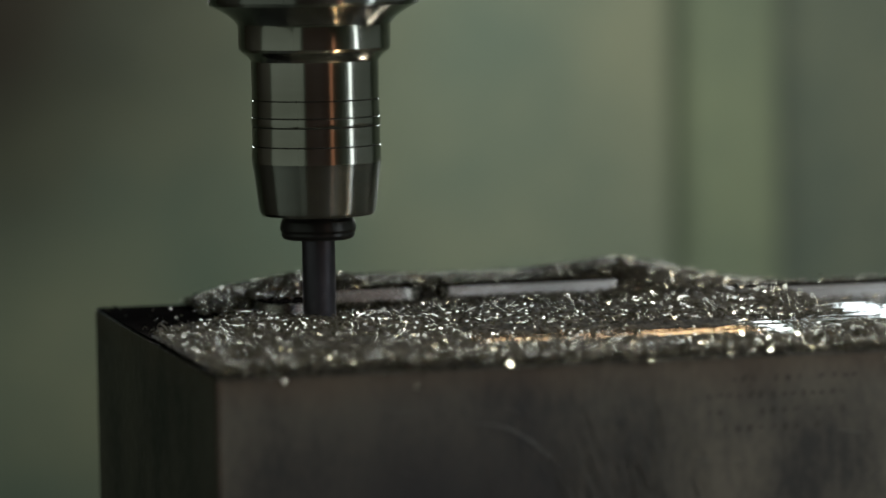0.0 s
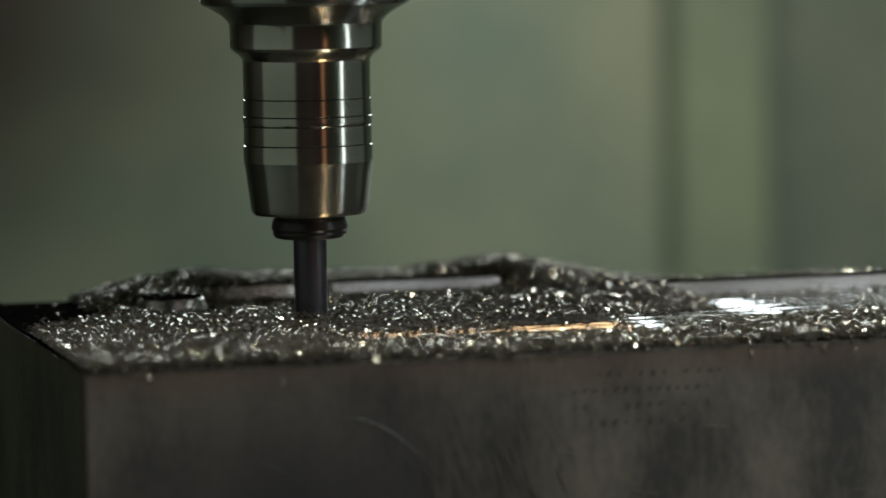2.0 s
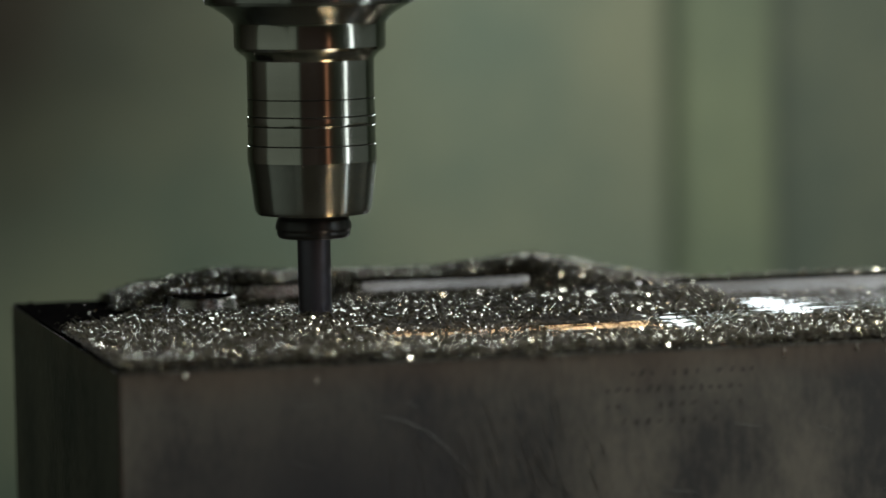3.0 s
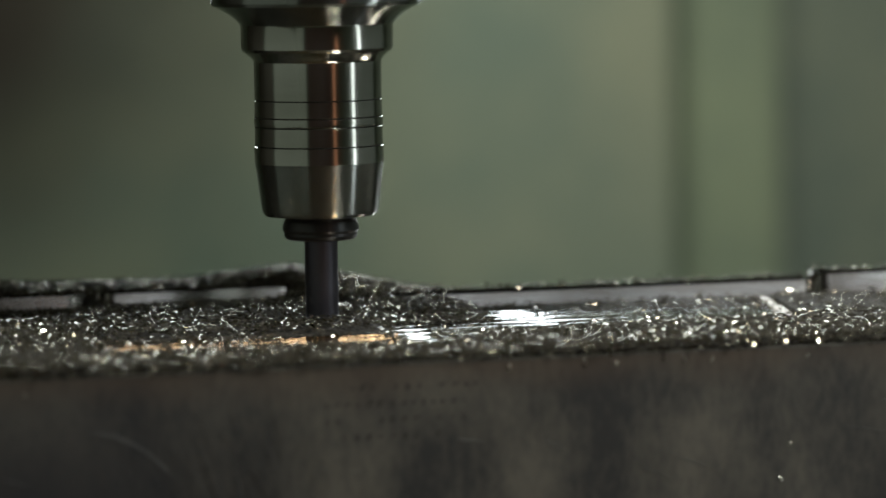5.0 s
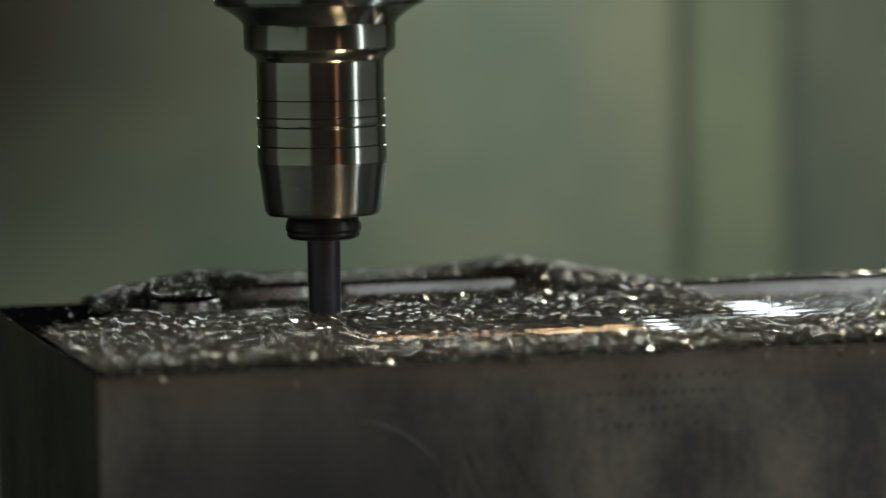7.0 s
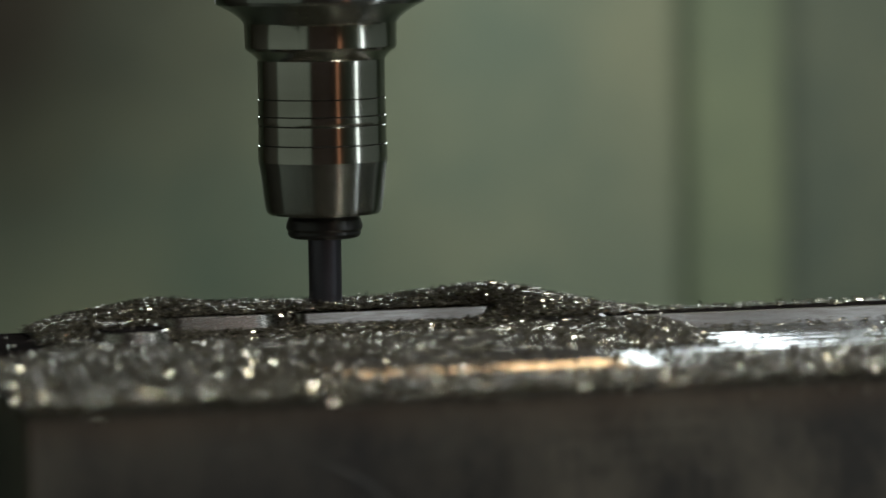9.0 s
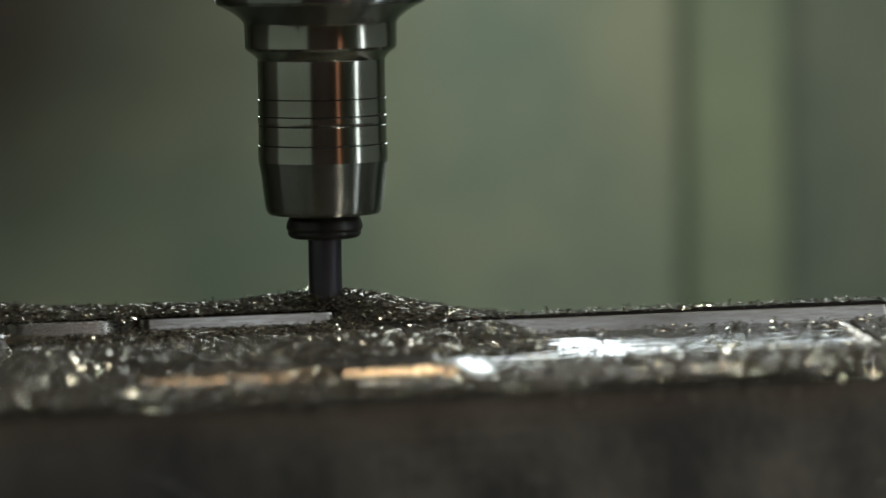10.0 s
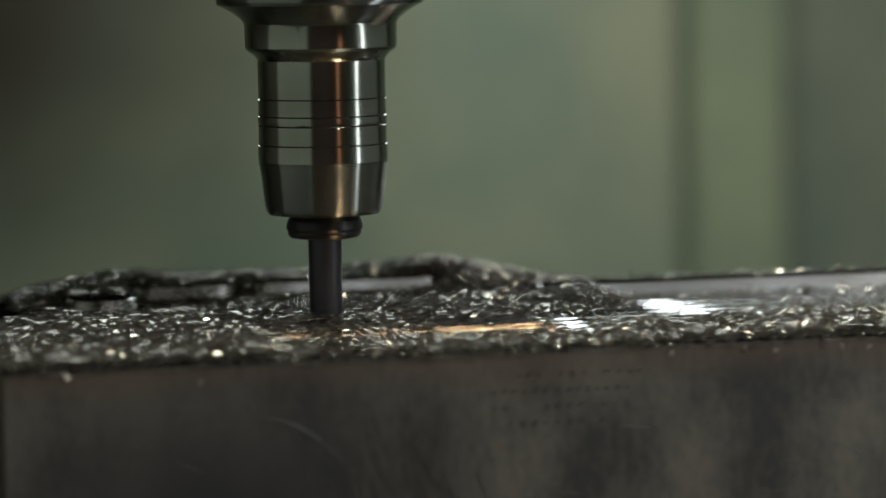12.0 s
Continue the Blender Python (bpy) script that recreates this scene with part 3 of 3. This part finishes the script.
def chips():
    rng = np.random.default_rng(11)

    # loose chips: their chance by zones of the floor
    n = 66000
    u, w = rng.uniform(0.0005, 0.42, n), rng.uniform(0.0005, 0.213, n)
    dice = rng.uniform(0, 1, n)
    chance = np.where(u < 0.19, 0.85, np.where(u < 0.24, 0.65, 0.30))
    chance = np.where((u > 0.060) & (u < 0.172) & (w > 0.112), 0.46, chance)
    clear = (u > 0.088) & (u < 0.187) & (w > 0.042) & (w < 0.086)
    chance = np.where(clear, np.where(u < 0.150, np.where(np.abs(np.sin(math.pi * w / 0.0135)) > 0.7, 0.30, 0.58), 0.05), chance)
    chance = np.where((u > 0.188) & (w > 0.030) & (w < 0.150), np.where(w < 0.062, 0.62, np.where(w < 0.082, 0.34, 0.09)), chance)
    chance = np.where((u > 0.192) & (u < 0.228) & (w > 0.100) & (w < 0.160), 0.85, chance)
    chance = np.where((w > 0.110 + u * 0.9) & (u < 0.036), 0.02, chance)
    chance = np.where((u > 0.225) & (w > 0.142), np.where((w > 0.153) & (w < 0.164), 0.30, np.where(w < 0.153, 0.22, 0.05)), chance)
    chance = np.where((u > 0.042) & (u < 0.178) & (w > 0.154) & (w < 0.186), 0.30, chance)
    chance = np.where((u > 0.186) & (u < 0.203) & (w > 0.150) & (w < 0.176), 0.30, chance)
    chance = np.where(w < 0.006, np.maximum(chance, 0.7), chance)
    chance = np.where((u > 0.188) & (w < 0.030), 0.75, chance)
    chance = np.where((u > 0.320) & (w < 0.142), 0.36, chance)
    chance = np.where((u > 0.234) & (u < 0.247) & (w > 0.092) & (w < 0.132), 0.05, chance)
    chance = np.where((u > 0.183) & (u < 0.203) & (w > 0.030) & (w < 0.096), np.where(np.abs(u - 0.1965 + (0.09 - w) * 0.17) < 0.0045, 0.03, 0.40), chance)
    chance = np.where((u > 0.0445) & (u < 0.071) & (w > 0.150) & (w < 0.172), 0.05, chance)
    keep = dice < chance
    # more on the drift along the back rim and on the front strip
    m = 13000
    u = np.concatenate([u[keep], rng.uniform(0.030, 0.236, m), rng.uniform(0.002, 0.42, m)])
    w = np.concatenate([w[keep], rng.uniform(0.176, 0.213, m), rng.triangular(0.0005, 0.0006, 0.055, m)])
    bare = (u > 0.092) & (u < 0.190) & (w > 0.042) & (w < 0.086)
    u, w = u[~bare | (np.arange(len(u)) < keep.sum())], w[~bare | (np.arange(len(w)) < keep.sum())]
    h = bed_height(u, w)
    for lo, hi, w0, w1, top in ((0.047, 0.0685, 0.160, 0.184, 0.0049), (0.069, 0.1085, 0.1875, 0.2135, 0.0061), (0.114, 0.180, 0.193, 0.2135, 0.0055), (0.206, 0.352, 0.153, 0.164, 0.0049), (0.3525, 0.386, 0.147, 0.160, 0.0071)):
        h = np.where((u > lo) & (u < hi) & (w > w0) & (w < w1), np.maximum(h, top), h)
    z = TOP + h + rng.uniform(0.0002, 0.0016, len(u))
    heap = scatter("metal_chips", np.stack([u, w, z], 1), 3, chip_metal, size=0.82)
    tagged(heap, "loose curled bright and brown steel chips on the block", "metal chips", kind="stuff")
    # a few chips clinging to the front just under the edge
    edge = rng.uniform(0.0, 0.42, 1500)
    edge = np.stack([edge, rng.uniform(-0.0004, 0.0022, 1500), TOP + rng.uniform(-0.0006, 0.0022, 1500)], 1)
    brim = scatter("edge_chips", edge, 9, chip_metal, 0.26, 0.9)
    tagged(brim, "steel chips crowded along the front edge of the block", "metal chips", kind="stuff")
    # filler sheet under the chips, coloured as the shade between them
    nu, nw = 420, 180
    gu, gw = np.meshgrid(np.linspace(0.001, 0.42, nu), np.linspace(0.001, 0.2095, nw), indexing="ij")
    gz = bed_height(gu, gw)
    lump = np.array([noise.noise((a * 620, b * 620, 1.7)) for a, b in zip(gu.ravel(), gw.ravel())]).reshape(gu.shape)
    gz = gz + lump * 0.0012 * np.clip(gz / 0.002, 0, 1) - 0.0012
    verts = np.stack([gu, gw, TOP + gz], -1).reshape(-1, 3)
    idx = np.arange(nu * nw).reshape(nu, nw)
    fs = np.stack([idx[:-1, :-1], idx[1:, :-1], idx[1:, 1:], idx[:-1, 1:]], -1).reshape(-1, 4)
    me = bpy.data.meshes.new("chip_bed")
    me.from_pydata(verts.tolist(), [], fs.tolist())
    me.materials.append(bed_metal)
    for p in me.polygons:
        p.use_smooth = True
    bed = tagged(new("chip_bed", me), "dark sheet in place of the deeper chips and the shade between them", "metal swarf", kind="stuff")
    return [heap, brim, bed]


CHIPS = chips()


def clinging_chip(k, u, z, lean):
    """A single upright chip stuck to the front of the block, its mesh in the block's space."""
    temps, faces = chip_templates()
    m = pose(u, -0.0006, z, 90 + 12 * math.sin(k * 2.3), lean, 0)
    me = bpy.data.meshes.new("clinging_chip")
    me.from_pydata([m @ Vector(v * 0.00075) for v in temps[k % 7]], [], faces.tolist())
    me.materials.append(cling_metal)
    return tagged(new("clinging_chip", me), "single bright steel chip clinging under the front edge", "metal chip", "clinging chips")


# along the front and height, in millimetres
CLING = [clinging_chip(k, u / 1000, z / 1000, 90 + 25 * math.sin(k * 1.7)) for k, (u, z) in enumerate(((205.0, 97.3), (228.1, 98.4), (19.7, 98.1), (228.5, 97.5), (238.3, 97.1), (268.5, 97.0), (253.5, 98.1), (259.8, 97.5), (298.8, 96.7), (293.0, 70.0), (290.0, 59.3), (59.3, 95.1)))]


# ---- movement ----
SIZE = 0.95          # the work piece and all on it are laid out a little large and brought to true size here


def to_size(things):
    for ob in things:
        for one in (ob, *ob.children_recursive):
            if one.type == "MESH":
                one.data.transform(Matrix.Scale(SIZE, 4))


to_size((BLOCK, TABLE, *CHIPS, *CLING))
BLOCK_Z = EYE[2] * (1 - SIZE)


def block_pose(du, dw):
    return pose((-0.1422 + du / 1000) * SIZE, EYE[1] + (-0.0620 + dw / 1000 - EYE[1]) * SIZE, BLOCK_Z, 0, 0, 13.83)


def block_at(rows, t):
    """The block's pose between two rows."""
    ts = [r[0] for r in rows]
    x, y = (float(np.interp(t, ts, [r[1].translation[k] for r in rows])) for k in (0, 1))
    return pose(x, y, BLOCK_Z, 0, 0, 13.83)


def thrown_chip(k):
    """One chip of its own mesh, centred on its origin."""
    temps, faces = chip_templates()
    me = bpy.data.meshes.new("metal_chip")
    me.from_pydata((temps[k % 10] * 0.0008).tolist(), [], faces.tolist())
    me.materials.append(chip_metal)
    return tagged(new("metal_chip", me), "small curled steel chip thrown up by the cutter", "metal chip", "thrown chips")


# when each is seen in the air, and its place then: across, depth, height
THROWS = ((1.02, -0.010, 0.010, 0.121), (2.96, -0.060, 0.015, 0.118), (5.90, -0.012, 0.010, 0.113), (5.92, -0.006, 0.020, 0.117), (5.95, 0.002, 0.015, 0.112), (5.97, -0.003, 0.005, 0.119),
          (6.50, -0.019, 0.010, 0.122), (6.52, 0.026, 0.012, 0.130), (9.50, -0.081, 0.010, 0.132), (11.98, -0.074, 0.012, 0.131), (12.0, -0.063, 0.010, 0.129), (11.96, -0.047, 0.008, 0.131), (12.0, 0.041, 0.015, 0.130))
FLYING = [thrown_chip(k) for k in range(len(THROWS))]


def throw_rows(k, path):
    """Inside the cutter's footprint, then a short arc through the seen place, then at rest on the moving block."""
    rng = random.Random(k)
    seen, x, y, z = THROWS[k]
    start = Vector((AXIS[0], AXIS[1], 0.1105))
    lead = 0.09
    v = (Vector((x, y, z)) - start) / lead + Vector((0, 0, 9.8 * lead / 2))
    fall = 2 * v.z / 9.8
    t0 = seen - lead
    first = math.floor(t0 * 30) / 30
    turn = [rng.uniform(-180, 180) for _ in range(3)]
    rows = [(0.0, pose(*start, *turn)), (first, pose(*start, *turn))]
    n = int(fall * 30) + 1
    for j in range(1, n + 1):
        t, dt = first + j / 30, fall * j / n
        if t > 12.0:
            return rows
        p = start + v * dt - Vector((0, 0, 4.9 * dt * dt))
        rows.append((t, pose(p.x, p.y, p.z, turn[0] + 50 * j, turn[1], turn[2])))
    land, rest = rows[-1]
    local = block_at(path, land).inverted() @ rest
    later = [r[0] for r in path if r[0] > land + 0.02]
    return rows + [(t, block_at(path, t) @ local) for t in later]


def motions():
    # seconds and the block's shift in millimetres, across and away from the camera
    rows = [(t, block_pose(a, b)) for t, a, b in (
        (0.0, 77.9, -13.7), (0.1, 74.3, -11.0), (0.2, 69.4, -9.8), (0.3, 64.1, -10.2), (0.4, 59.3, -9.1), (0.5, 55.5, -7.6), (0.7, 49.5, -2.6), (1.0, 43.7, 3.9), (1.2, 39.5, 8.2),
        (1.4, 32.1, 6.5), (1.5, 28.6, 6.7), (1.6, 26.1, 6.5), (1.8, 33.9, 4.8), (2.0, 40.8, 0.8), (2.2, 47.0, -2.6), (2.4, 52.1, -7.7), (2.5, 55.0, -10.0), (2.6, 53.5, -9.1),
        (2.8, 48.7, -3.6), (2.9, 47.1, -1.3), (3.0, 49.7, 2.0), (3.2, 47.1, 12.9), (4.0, -2.0, 9.0), (4.8, -44.3, -18.9), (5.0, -36.6, -19.9), (5.1, -32.4, -14.4), (5.2, -27.2, -8.9),
        (5.3, -26.9, -7.1), (5.4, -34.3, -5.0), (5.5, -44.3, -7.3), (5.6, -48.4, -15.4), (5.7, -49.2, -24.4), (5.8, -41.1, -29.5), (6.0, -33.6, -23.9),
        (6.2, -20.3, -8.5), (6.3, -13.2, -2.3), (6.5, 0.0, 0.0), (6.6, 7.1, 2.0), (6.8, 21.6, 1.1), (7.0, 40.9, -4.9), (7.2, 54.8, -16.5), (8.0, 76.0, -58.0), (8.8, 43.3, -94.1),
        (9.0, 29.6, -100.3), (9.2, 15.2, -103.3), (9.5, -5.4, -106.2), (9.6, -12.4, -104.0), (9.7, -19.2, -100.7), (9.8, -24.5, -99.4), (9.9, -24.9, -105.9), (10.0, -19.9, -110.7),
        (10.2, -14.6, -109.4), (10.4, -1.4, -108.3), (10.5, -4.0, -103.3), (10.6, -12.5, -98.7), (10.8, -27.1, -88.7), (11.0, -37.1, -70.3), (11.2, -40.1, -47.5),
        (11.5, -30.4, -20.6), (11.8, -6.7, -2.6), (12.0, 12.0, 2.3))]
    for ob in (BLOCK, TABLE, *CHIPS, *CLING):
        walk(ob, rows)
    for k, ob in enumerate(FLYING):
        walk(ob, throw_rows(k, rows))
    walk(SPINDLE, [(k / 30, pose(*AXIS, 0, 0, 0, -84 * k)) for k in range(361)])


motions()
